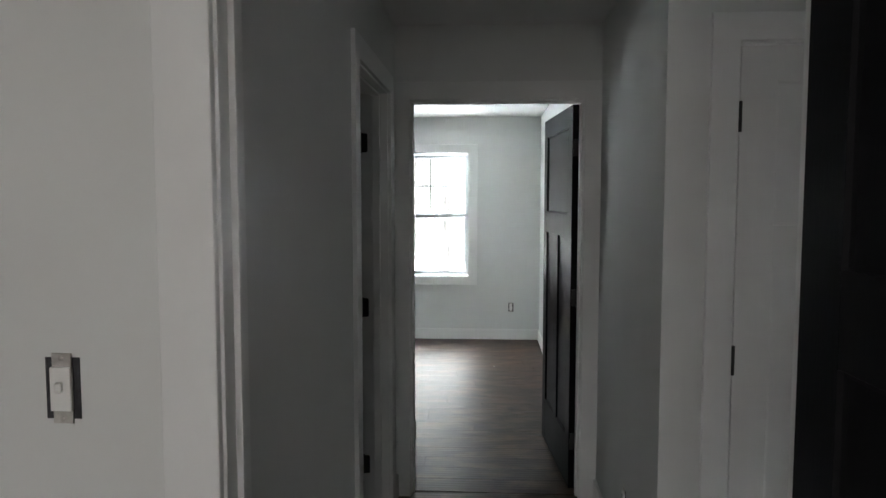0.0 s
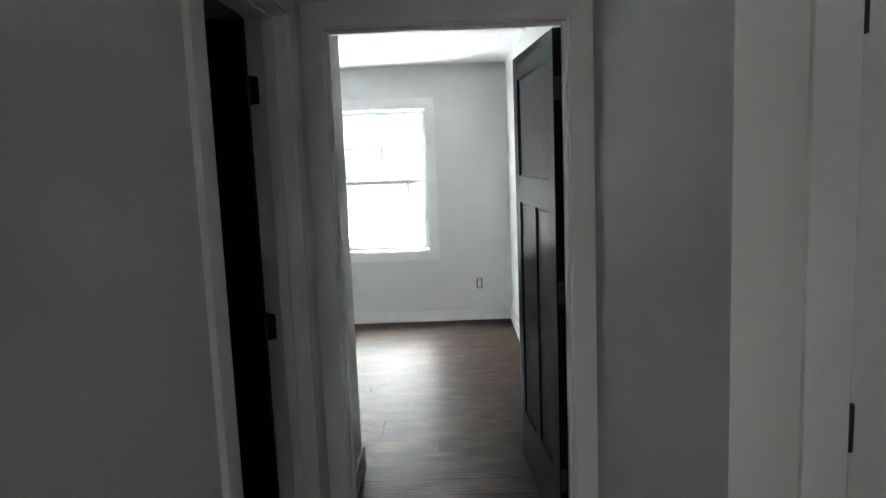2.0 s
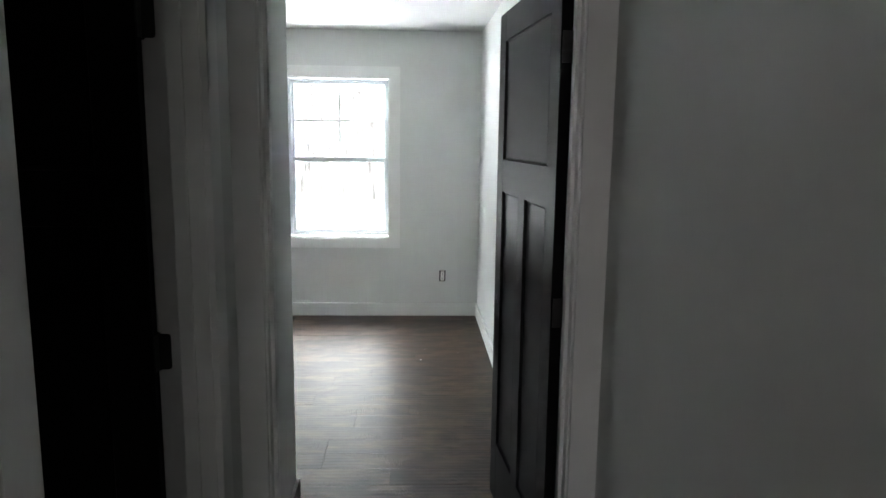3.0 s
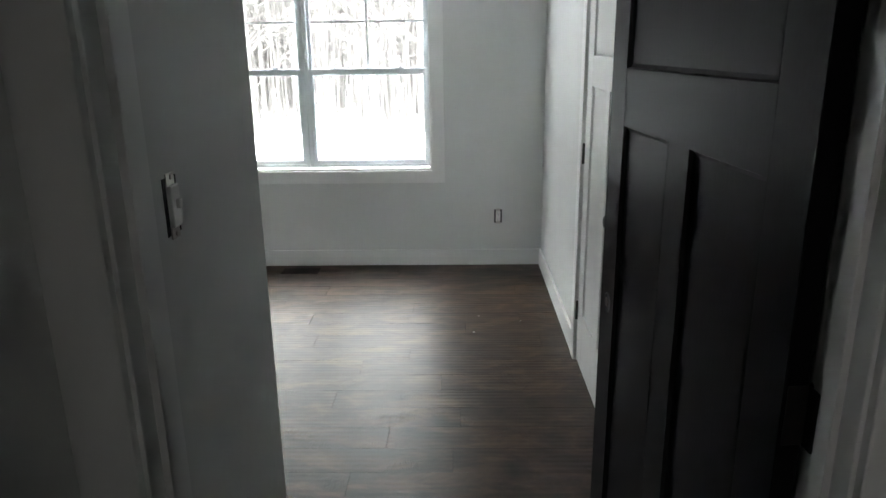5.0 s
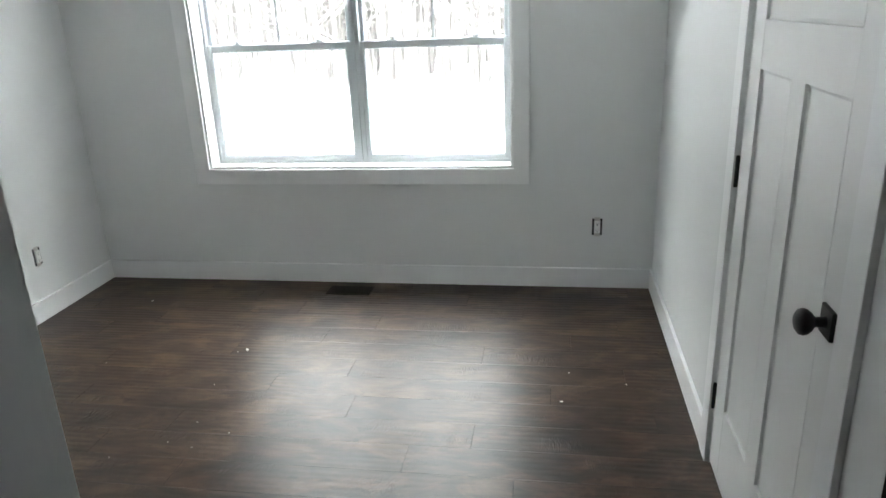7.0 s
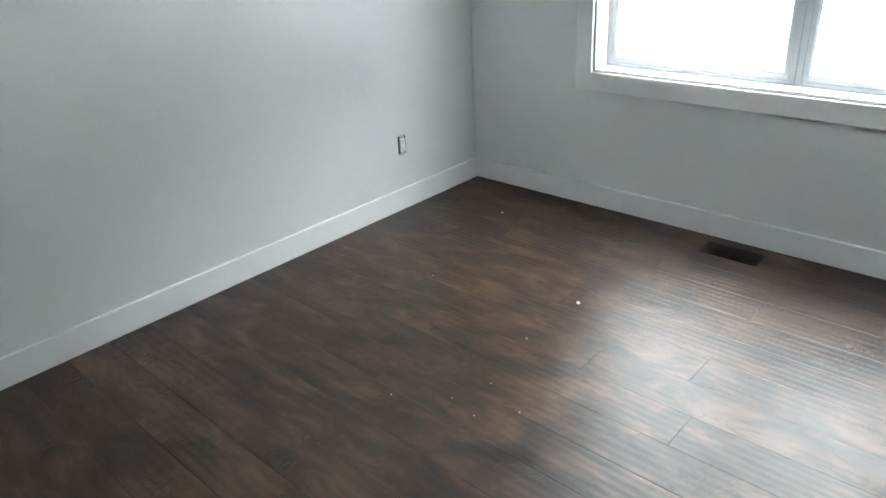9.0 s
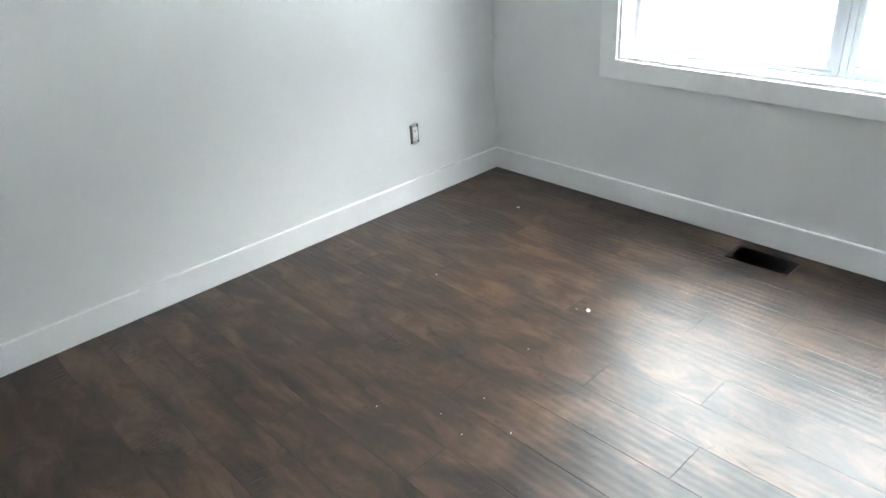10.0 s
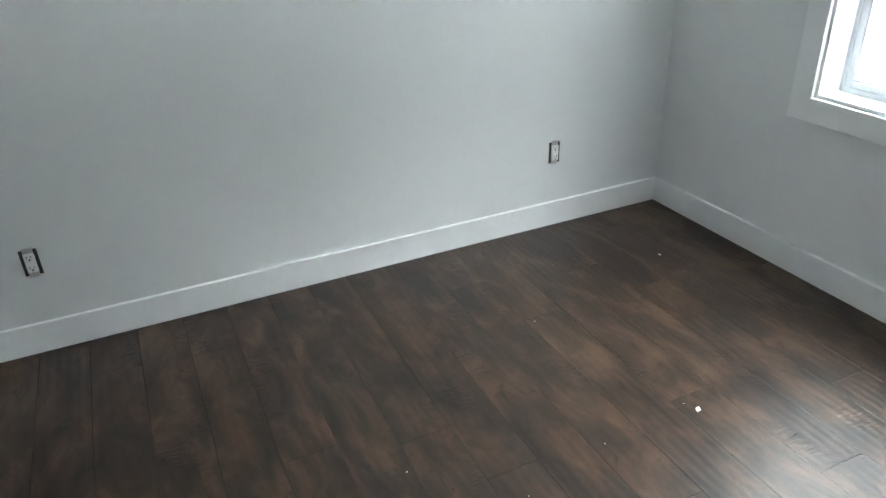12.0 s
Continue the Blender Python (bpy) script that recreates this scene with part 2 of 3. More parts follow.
def trim_strip(bm, profile, path, inward):
    """Sweeps a profile of (width, depth) pairs along straight stretches with mitred corners. inward(k): for corner k of the path,
    the vectors of width and of depth."""
    rings = []
    for k, p in enumerate(path):
        w, d = inward(k)
        rings.append([bm.verts.new(Vector(p) + w * a + d * b) for a, b in profile])
    n = len(profile)
    for r, s in zip(rings, rings[1:]):
        for k in range(n):
            bm.faces.new((r[k], r[(k + 1) % n], s[(k + 1) % n], s[k]))
    bm.faces.new(rings[0][::-1])
    bm.faces.new(rings[-1])


FLAT = [(0, 0), (0.0, 0.0145), (0.0015, 0.016), (0.0855, 0.016), (0.087, 0.0145), (0.087, 0)]


def casing(parent, u0, u1, z0, z1, place, profile=FLAT, sill=False, stand=True):
    """The casing round an opening, each board a part. place(u, z, d): the world place d metres in front of the wall."""
    up, right, out = place(0, 1, 0) - place(0, 0, 0), place(1, 0, 0) - place(0, 0, 0), place(0, 0, 1) - place(0, 0, 0)
    boards = [("side_casing", (u0, z0, -1, -1 if sill else 0), (u0, z1, -1, 1)), ("head_casing", (u0, z1, -1, 1), (u1, z1, 1, 1)), ("side_casing", (u1, z1, 1, 1), (u1, z0, 1, -1 if sill else 0))]
    if sill:
        boards.append(("sill_casing", (u1, z0, 1, -1), (u0, z0, -1, -1)))
    for name, a, b in boards:
        bm = bmesh.new()
        trim_strip(bm, profile, [place(a[0], a[1], 0.0005), place(b[0], b[1], 0.0005)], lambda k: (right * (a, b)[k][2] + up * (a, b)[k][3], out))
        part(name, bm, trim_paint, parent)


def hinge_mesh(pin_y):
    """A butt hinge with round-cornered leaves and a knuckled barrel, at the origin, barrel along z."""
    bm = bmesh.new()
    lathe(bm, [(0.004, -0.049), (0.0062, -0.047), (0.0062, 0.047), (0.004, 0.049)], 12, Matrix.Translation((0, pin_y, 0)) @ Matrix.Rotation(radians(90), 4, "X"))
    return bm


def door_leaf(parent, w, h, mat, columns=2, side=1, thick=0.035, stile=0.115):
    """A moulded door: one wide panel over one or two tall ones. Hinge edge at the origin, width along x, thickness towards side * y."""
    t0, t1 = sorted((0, side * thick))
    slab = bmesh.new()
    z0, low, rail, top, end = 0.012, 0.278, 1.357, 1.485, h - 0.110
    bev = 0.0015
    box(slab, 0, stile, t0, t1, z0, h, bev)
    box(slab, w - stile, w, t0, t1, z0, h, bev)
    for lo, hi in ((z0, low), (rail, top), (end, h)):
        box(slab, stile - 0.0004, w - stile + 0.0004, t0 + 0.0003, t1 - 0.0003, lo, hi)
    panels = [(stile, w - stile, top, end)]
    if columns == 2:
        mid = w / 2
        box(slab, mid - 0.05, mid + 0.05, t0 + 0.0003, t1 - 0.0003, low - 0.0004, rail + 0.0004)
        panels += [(stile, mid - 0.05, low, rail), (mid + 0.05, w - stile, low, rail)]
    else:
        panels += [(stile, w - stile, low, rail)]
    body = part("slab", slab, mat, parent)
    for x0, x1, lo, hi in panels:
        bm = bmesh.new()
        deep, run = 0.010, 0.010
        for y, inner in ((t0, t0 + deep), (t1, t1 - deep)):
            outer = [bm.verts.new((a, y, b)) for a, b in ((x0, lo), (x1, lo), (x1, hi), (x0, hi))]
            step = [bm.verts.new((a, y + (inner - y) * 0.75, b)) for a, b in ((x0 + 0.002, lo + 0.002), (x1 - 0.002, lo + 0.002), (x1 - 0.002, hi - 0.002), (x0 + 0.002, hi - 0.002))]
            flat = [bm.verts.new((a, inner, b)) for a, b in ((x0 + run, lo + run), (x1 - run, lo + run), (x1 - run, hi - run), (x0 + run, hi - run))]
            for p, q in ((outer, step), (step, flat)):
                for k in range(4):
                    bm.faces.new((p[k], p[(k + 1) % 4], q[(k + 1) % 4], q[k]))
            bm.faces.new(flat)
        part("panel", bm, mat, body)
    return body


def hinges(parent, where, side, turn=0):
    """Three black butt hinges: a leaf on the door's edge, the barrel, and a leaf on the jamb, turned by the door's swing."""
    for z in where:
        bm = hinge_mesh(-side * 0.006)
        bmesh.ops.translate(bm, verts=bm.verts, vec=(-0.001, 0, z))
        barrel = part("hinge", bm, iron, parent, "black butt hinge", True)
        leaf = bmesh.new()
        box(leaf, -0.0025, 0.0005, *sorted((0.0, side * 0.030)), z - 0.045, z + 0.045, 0.0006)
        part("hinge_leaf", leaf, iron, barrel)
        leaf = bmesh.new()
        box(leaf, -0.0030, -0.0004, *sorted((0.0, side * 0.030)), z - 0.045, z + 0.045)
        corners = [e for e in leaf.edges if abs(e.verts[0].co.x - e.verts[1].co.x) > 0.001 and abs(e.verts[0].co.y - side * 0.030) < 0.001]
        bmesh.ops.bevel(leaf, geom=corners, offset=0.008, segments=3, affect="EDGES", profile=0.5)
        bmesh.ops.rotate(leaf, verts=leaf.verts, cent=(-0.0015, 0, 0), matrix=Matrix.Rotation(radians(turn), 3, "Z"))
        part("jamb_leaf", leaf, iron, barrel)


def knob(parent, x, z, y, towards):
    """A round black knob on a square rose; towards: +1 or -1 along y."""
    bm = bmesh.new()
    box(bm, x - 0.032, x + 0.032, *sorted((y, y + towards * 0.009)), z - 0.032, z + 0.032, 0.003, 2)
    rose = part("rose", bm, iron, parent, "square black rose")
    bm = bmesh.new()
    lathe(bm, [(0.013, 0.008), (0.011, 0.02), (0.011, 0.03), (0.02, 0.036), (0.027, 0.045), (0.0285, 0.052), (0.026, 0.06), (0.017, 0.066), (0.006, 0.068)], 28,
          Matrix.Translation((x, y, z)) @ Matrix.Scale(towards, 4, (0, 1, 0)))
    part("knob", bm, iron, rose, "round black door knob", True)


def door_frame(name, label, u0, u1, z1, face, back, place, stop, hall_profile=None, room_profile=None):
    """Jambs, head and stops in an opening, and its casings. place(u, z, d): d metres in front of the face."""
    top = thing(name, label, "door frame", "", "structure")
    deep = abs(face - back)

    def board(nm, a0, a1, b0, b1, d0, d1):
        bm = bmesh.new()
        p, q = place(a0, b0, d0), place(a1, b1, d1)
        lo, hi = [min(p[k], q[k]) for k in range(3)], [max(p[k], q[k]) for k in range(3)]
        box(bm, lo[0], hi[0], lo[1], hi[1], lo[2], hi[2], 0.001)
        part(nm, bm, trim_paint, top)

    board("jamb", u0 - 0.018, u0, 0, z1 + 0.018, -deep - 0.001, 0.001)
    board("jamb", u1, u1 + 0.018, 0, z1 + 0.018, -deep - 0.001, 0.001)
    board("head_jamb", u0, u1, z1, z1 + 0.018, -deep - 0.001, 0.001)
    s0, s1 = stop
    board("door_stop", u0, u0 + 0.011, 0, z1, s0, s1)
    board("door_stop", u1 - 0.011, u1, 0, z1, s0, s1)
    board("door_stop", u0 + 0.011, u1 - 0.011, z1 - 0.011, z1, s0, s1)
    if hall_profile:
        casing(top, u0 - 0.006, u1 + 0.006, 0, z1 + 0.006, place, hall_profile)
    if room_profile:
        casing(top, u0 - 0.006, u1 + 0.006, 0, z1 + 0.006, lambda u, z, d: place(u, z, -deep - d), room_profile)
    return top


# ---------------- the plan ----------------
FAR, RIGHT, LEFT, BACK = 6.0, 0.0, -3.31, 2.766      # bedroom
NOOK = -1.057                                       # passage wall, hall and nook
HALL_END = 1.897                                     # hall face of the bedroom door's wall
HALL_RIGHT, LINEN = -0.016, 0.617
NEAR = -0.670                                        # face of the first doorway's wall
H = 2.44
W = 0.115
DEEP = 0.127                                         # passage wall
THIN = 0.10                                          # wall of the first doorway

BED = (-0.975, -0.105)
SIDE = (0.826, 1.629)
FIRST = (-0.985, -0.106)
CLOSET = (3.527, 4.397)
SHELF = (0.212, 0.828)
WIN = (-2.542, -0.772, 0.697, 2.056)
DOOR_H = 2.062

wall("wall_window", "y", FAR, FAR + 0.165, LEFT - W, RIGHT + W, [WIN], "off-white painted bedroom wall with twin window")
wall("wall_closet", "x", RIGHT, RIGHT + W, HALL_END + W, FAR, [(CLOSET[0] - 0.018, CLOSET[1] + 0.018, 0, DOOR_H + 0.018)], "off-white painted bedroom wall beside the closet")
wall("wall_bedroom_side", "x", LEFT, LEFT - W, BACK - W, FAR, [], "off-white painted long bedroom wall")
wall("wall_bedroom_back", "y", BACK, BACK - W, LEFT, NOOK - DEEP, [], "off-white painted bedroom back wall")
wall("wall_passage", "x", NOOK, NOOK - DEEP, NEAR + THIN, BACK, [(SIDE[0] - 0.018, SIDE[1] + 0.018, 0, DOOR_H + 0.018)], "off-white painted passage wall with dark side door")
wall("wall_bedroom_door", "y", HALL_END, HALL_END + W, NOOK, HALL_RIGHT + W, [(BED[0] - 0.018, BED[1] + 0.018, 0, DOOR_H + 0.018)], "off-white painted hall wall around the bedroom door")
wall("wall_hall", "x", HALL_RIGHT, HALL_RIGHT + W, LINEN + W, HALL_END, [], "off-white painted hall wall")
wall("wall_linen", "y", LINEN, LINEN + W, HALL_RIGHT, 1.45, [(SHELF[0] - 0.018, SHELF[1] + 0.018, 0, DOOR_H + 0.018)], "off-white painted wall around the linen closet door")
# the small opening is unseen, added and sized to brighten the hall
wall("wall_hall_end", "x", 1.45, 1.45 + W, NEAR, LINEN + W, [(-0.2, 0.08, 1.30, 1.62)], "off-white painted end wall of the hall with a small added opening for light")
wall("wall_first_door", "y", NEAR, NEAR + THIN, -3.1, 1.45, [(FIRST[0] - 0.018, FIRST[1] + 0.018, 0, DOOR_H + 0.018)], "off-white painted wall around the first doorway")
wall("wall_start_side", "x", -3.1, -3.1 - W, -4.6, NEAR + THIN, [], "off-white painted wall of the first room")
wall("wall_start_other", "x", 1.45, 1.45 + W, -4.6, NEAR, [], "off-white painted wall of the first room")
# unseen opening added behind the start, to brighten the hall and near wall
wall("wall_start_back", "y", -4.6, -4.6 - W, -3.1 - W, 1.45 + W, [(-2.35, -0.15, 1.25, 2.05)], "off-white painted wall with an added opening that lets light in")
# the unlit room behind the side door, and the two closets
wall("wall_side_room_back", "x", -2.9, -2.9 - W, NEAR + THIN, BACK - W, [], "painted wall of the dark side room")
wall("wall_side_room_near", "y", NEAR + THIN, NEAR + 2 * W, -2.9, NOOK - DEEP, [], "painted wall of the dark side room")
wall("wall_closet_back", "x", 0.75, 0.75 + W, 3.0, 4.9, [], "painted back wall of the closet")
wall("wall_closet_near", "y", 3.0, 3.0 + W, RIGHT + W, 0.75, [], "painted side wall of the closet")
wall("wall_closet_far", "y", 4.9 - W, 4.9, RIGHT + W, 0.75, [], "painted side wall of the closet")
wall("wall_linen_back", "y", 1.2, 1.2 + W, HALL_RIGHT + W, 1.45, [], "painted back wall of the linen closet")


def slab(name, rects, z0, z1, mat, label, category):
    bm = bmesh.new()
    for x0, x1, y0, y1 in rects:
        box(bm, x0, x1, y0, y1, z0, z1)
    return solid(name, bm, mat, label, category)


slab("ceiling", [(LEFT - W, 1.6, -4.75, FAR + 0.165)], H, H + 0.12, ceiling_paint, "flat white painted ceiling", "ceiling")
slab("subfloor", [(LEFT - W, 1.6, -4.75, FAR + 0.165)], -0.15, -0.0125, gap_dark, "dark underlay beneath the floor boards", "floor")


# baseboards
BASE = [(0, 0), (0.015, 0), (0.015, 0.1115), (0.0135, 0.114), (0, 0.114)]


def baseboard(a, b, out, group="baseboards"):
    """A board along the foot of a wall from a to b; out: the way it faces."""
    bm = bmesh.new()
    o, up = Vector((*out, 0)), Vector((0, 0, 1))
    trim_strip(bm, BASE, [Vector((*a, 0.004)), Vector((*b, 0.004))], lambda k: (o, up))
    tagged(new("baseboard", mesh_of("baseboard", bm, trim_paint)), "plain white painted baseboard along the wall", "baseboard", group, "structure")


B = 0.015
baseboard((LEFT + B, FAR), (RIGHT - B, FAR), (0, -1))
baseboard((RIGHT, FAR), (RIGHT, CLOSET[1] + 0.093), (-1, 0))
baseboard((RIGHT, CLOSET[0] - 0.093), (RIGHT, HALL_END + W), (-1, 0))
baseboard((LEFT, FAR), (LEFT, BACK), (1, 0))
baseboard((LEFT + B, BACK), (NOOK + B, BACK), (0, 1))
baseboard((NOOK, HALL_END + W), (NOOK, BACK), (1, 0))
baseboard((NOOK, NEAR + THIN), (NOOK, SIDE[0] - 0.093), (1, 0))
baseboard((NOOK, SIDE[1] + 0.093), (NOOK, HALL_END), (1, 0))
baseboard((HALL_RIGHT, LINEN), (HALL_RIGHT, HALL_END), (-1, 0))
baseboard((HALL_RIGHT, LINEN), (SHELF[0] - 0.093, LINEN), (0, -1))
baseboard((SHELF[1] + 0.093, LINEN), (1.45, LINEN), (0, -1))
baseboard((-3.1, NEAR), (FIRST[0] - 0.093, NEAR), (0, -1))
baseboard((FIRST[1] + 0.093, NEAR), (1.45, NEAR), (0, -1))


# ---------------- doors ----------------
def facing_south(face):
    return lambda u, z, d: Vector((u, face - d, z))


def facing_east(face):
    return lambda u, z, d: Vector((face + d, u, z))


def facing_west(face):
    return lambda u, z, d: Vector((face - d, u, z))


door_frame("door_frame", "white painted frame and flat casing around the bedroom doorway", *BED, DOOR_H, HALL_END, HALL_END + W, facing_south(HALL_END), (-0.072, -0.037), FLAT)
door_frame("door_frame", "white painted frame and flat casing around the dark side doorway", *SIDE, DOOR_H, NOOK, NOOK - DEEP, facing_east(NOOK), (-0.072, -0.037), FLAT)
door_frame("door_frame", "white painted frame and flat casing around the first doorway", *FIRST, DOOR_H, NEAR, NEAR + THIN, facing_south(NEAR), (-0.075, -0.04), FLAT, FLAT)
door_frame("door_frame", "white painted frame and flat casing around the closet door", *CLOSET, DOOR_H, RIGHT, RIGHT + W, facing_west(RIGHT), (-0.075, -0.04), FLAT)
door_frame("door_frame", "white painted frame and flat casing around the narrow linen closet door", *SHELF, DOOR_H, LINEN, LINEN + W, facing_south(LINEN), (-0.075, -0.04), FLAT)

HZ = (1.832, 1.045, 0.270)
g = 0.003
d = thing("bedroom_door", "black three-panel door standing open with no knob fitted", "door", "black doors", "", pose(BED[1] - g, HALL_END + W, 0, 0, 0, 94.8))
body = door_leaf(d, BED[1] - BED[0] - 2 * g, 2.054, black_paint, 2, 1, 0.035, 0.108)
hinges(d, HZ, 1, 85)
WB = BED[1] - BED[0] - 2 * g


def bore(parent, x, z, y, towards):
    """The empty bore for a lock, its shaded hollow a flat dark disc, with a brass-coloured latch case showing in it."""
    bm = bmesh.new()
    lathe(bm, [(0.0265, 0.0), (0.0265, 0.0008), (0.023, 0.0010), (0.0225, 0.0002)], 24, Matrix.Translation((x, y, z)) @ Matrix.Scale(towards, 4, (0, 1, 0)))
    ring = part("lock_bore_shade", bm, dark_void, parent, "dark disc for the shaded hollow of the round lock bore", True)
    bm = bmesh.new()
    box(bm, x - 0.008, x + 0.014, *sorted((y + towards * 0.0006, y + towards * 0.0024)), z - 0.011, z + 0.011, 0.0008)
    part("latch_case", bm, bronze, ring, "dull metal latch case")


def latch(parent, w, z, side):
    bm = bmesh.new()
    box(bm, w - 0.001, w + 0.0015, *sorted((side * 0.005, side * 0.030)), z - 0.028, z + 0.028, 0.0008)
    plate = part("latch_plate", bm, iron, parent, "black latch plate")
    bm = bmesh.new()
    box(bm, w + 0.001, w + 0.012, *sorted((side * 0.012, side * 0.023)), z - 0.008, z + 0.008, 0.002)
    part("latch_bolt", bm, steel, plate, "bare metal latch bolt")


bore(d, WB - 0.062, 0.91, 0.035, 1)
latch(d, WB, 0.93, 1)

d = thing("side_door", "black three-panel door standing open into a dark room", "door", "black doors", "", pose(NOOK - DEEP, SIDE[1] - g, 0, 0, 0, 181))
door_leaf(d, SIDE[1] - SIDE[0] - 2 * g, 2.054, black_paint, 2, 1, 0.035, 0.108)
hinges(d, HZ, 1, 89)
latch(d, SIDE[1] - SIDE[0] - 2 * g, 0.93, 1)

d = thing("first_door", "black three-panel door standing open against the first doorway", "door", "black doors", "", pose(FIRST[1] - g, NEAR, 0, 0, 0, -88))
door_leaf(d, FIRST[1] - FIRST[0] - 2 * g, 2.054, black_paint, 2, -1, 0.035, 0.108)
hinges(d, HZ, -1, -92)
latch(d, FIRST[1] - FIRST[0] - 2 * g, 0.93, -1)

d = thing("closet_door", "closed white three-panel closet door with black knob", "door", "white doors", "", pose(RIGHT, CLOSET[1] - g, 0, 0, 0, -90))
door_leaf(d, CLOSET[1] - CLOSET[0] - 2 * g, 2.054, white_door_paint, 2, 1)
hinges(d, HZ, 1)
knob(d, CLOSET[1] - CLOSET[0] - 2 * g - 0.062, 0.92, 0.0, -1)

d = thing("linen_closet_door", "closed white three-panel linen closet door with black knob", "door", "white doors", "", pose(SHELF[0] + g, LINEN, 0, 0, 0, 0))
door_leaf(d, SHELF[1] - SHELF[0] - 2 * g, 2.054, white_door_paint, 2, 1)
hinges(d, HZ, 1)
knob(d, SHELF[1] - SHELF[0] - 2 * g - 0.062, 0.92, 0.0, -1)


# ---------------- the window ----------------
win = thing("window_1", "white vinyl twin double-hung window with grilles above", "window", "", "structure")
casing(win, WIN[0] - 0.002, WIN[1] + 0.002, WIN[2] - 0.002, WIN[3] + 0.002, facing_south(FAR), FLAT, True)
X0, X1, Z0, Z1 = WIN
for name, q in (("jamb_liner", (X0, X0 + 0.012, FAR - 0.001, FAR + 0.105, Z0, Z1)), ("jamb_liner", (X1 - 0.012, X1, FAR - 0.001, FAR + 0.105, Z0, Z1)),
                ("jamb_liner", (X0 + 0.012, X1 - 0.012, FAR - 0.001, FAR + 0.105, Z1 - 0.012, Z1)), ("window_sill", (X0 + 0.012, X1 - 0.012, FAR - 0.001, FAR + 0.105, Z0, Z0 + 0.012))):
    bm = bmesh.new()
    box(bm, *q, 0.001)
    part(name, bm, trim_paint, win)
MID = -1.645


def ring(bm, x0, x1, y0, y1, z0, z1, l, r, b, t, bev=0.002):
    """A rectangular frame with rails and stiles of the widths given."""
    box(bm, x0, x0 + l, y0, y1, z0, z1, bev)
    box(bm, x1 - r, x1, y0, y1, z0, z1, bev)
    box(bm, x0 + l - 0.001, x1 - r + 0.001, y0 + 0.0005, y1 - 0.0005, z0, z0 + b, bev)
    box(bm, x0 + l - 0.001, x1 - r + 0.001, y0 + 0.0005, y1 - 0.0005, z1 - t, z1, bev)


for x0, x1 in ((X0, MID), (MID, X1)):
    bm = bmesh.new()
    ring(bm, x0 + 0.001, x1 - 0.001, FAR + 0.106, FAR + 0.18, Z0, Z1, 0.026, 0.026, 0.03, 0.026)
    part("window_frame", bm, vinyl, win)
    lo, hi = Z0 + 0.020, 1.384
    a, b = x0 + 0.020, x1 - 0.020
    bm = bmesh.new()
    ring(bm, a, b, FAR + 0.112, FAR + 0.138, lo, hi, 0.030, 0.030, 0.034, 0.036, 0.003)
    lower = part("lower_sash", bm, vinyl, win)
    bm = bmesh.new()
    ring(bm, a + 0.029, b - 0.029, FAR + 0.117, FAR + 0.132, lo + 0.033, hi - 0.035, 0.006, 0.006, 0.006, 0.006, 0.0015)
    part("glazing_bead", bm, vinyl, lower)
    bm = bmesh.new()
    box(bm, a + 0.028, b - 0.028, FAR + 0.123, FAR + 0.126, lo + 0.032, hi - 0.034)
    pane = part("pane", bm, glass, lower)
    pane.visible_shadow = False
    bm = bmesh.new()
    ring(bm, a, b, FAR + 0.142, FAR + 0.168, 1.352, Z1 - 0.018, 0.030, 0.030, 0.036, 0.032, 0.003)
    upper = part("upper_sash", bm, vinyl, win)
    bm = bmesh.new()
    box(bm, a + 0.028, b - 0.028, FAR + 0.153, FAR + 0.156, 1.386, Z1 - 0.048)
    pane = part("pane", bm, glass, upper)
    pane.visible_shadow = False
    mid = (a + b) / 2
    bm = bmesh.new()
    box(bm, mid - 0.007, mid + 0.007, FAR + 0.147, FAR + 0.152, 1.386, Z1 - 0.054, 0.001)
    part("grille_bar", bm, vinyl, upper)
    bm = bmesh.new()
    box(bm, a + 0.030, b - 0.030, FAR + 0.1475, FAR + 0.1515, 1.689, 1.703, 0.001)
    part("grille_bar", bm, vinyl, upper)
    for s in (a + 0.19, b - 0.19):
        bm = bmesh.new()
        box(bm, s - 0.03, s + 0.03, FAR + 0.114, FAR + 0.136, hi, hi + 0.006, 0.002)
        lathe(bm, [(0.014, -0.008), (0.014, 0.006), (0.010, 0.009)], 14, Matrix.Translation((s, FAR + 0.125, hi + 0.012)) @ Matrix.Rotation(radians(90), 4, "X"))
        box(bm, s - 0.004, s + 0.026, FAR + 0.116, FAR + 0.124, hi + 0.012, hi + 0.019, 0.002)
        part("sash_lock", bm, vinyl, lower, "small white sash lock")


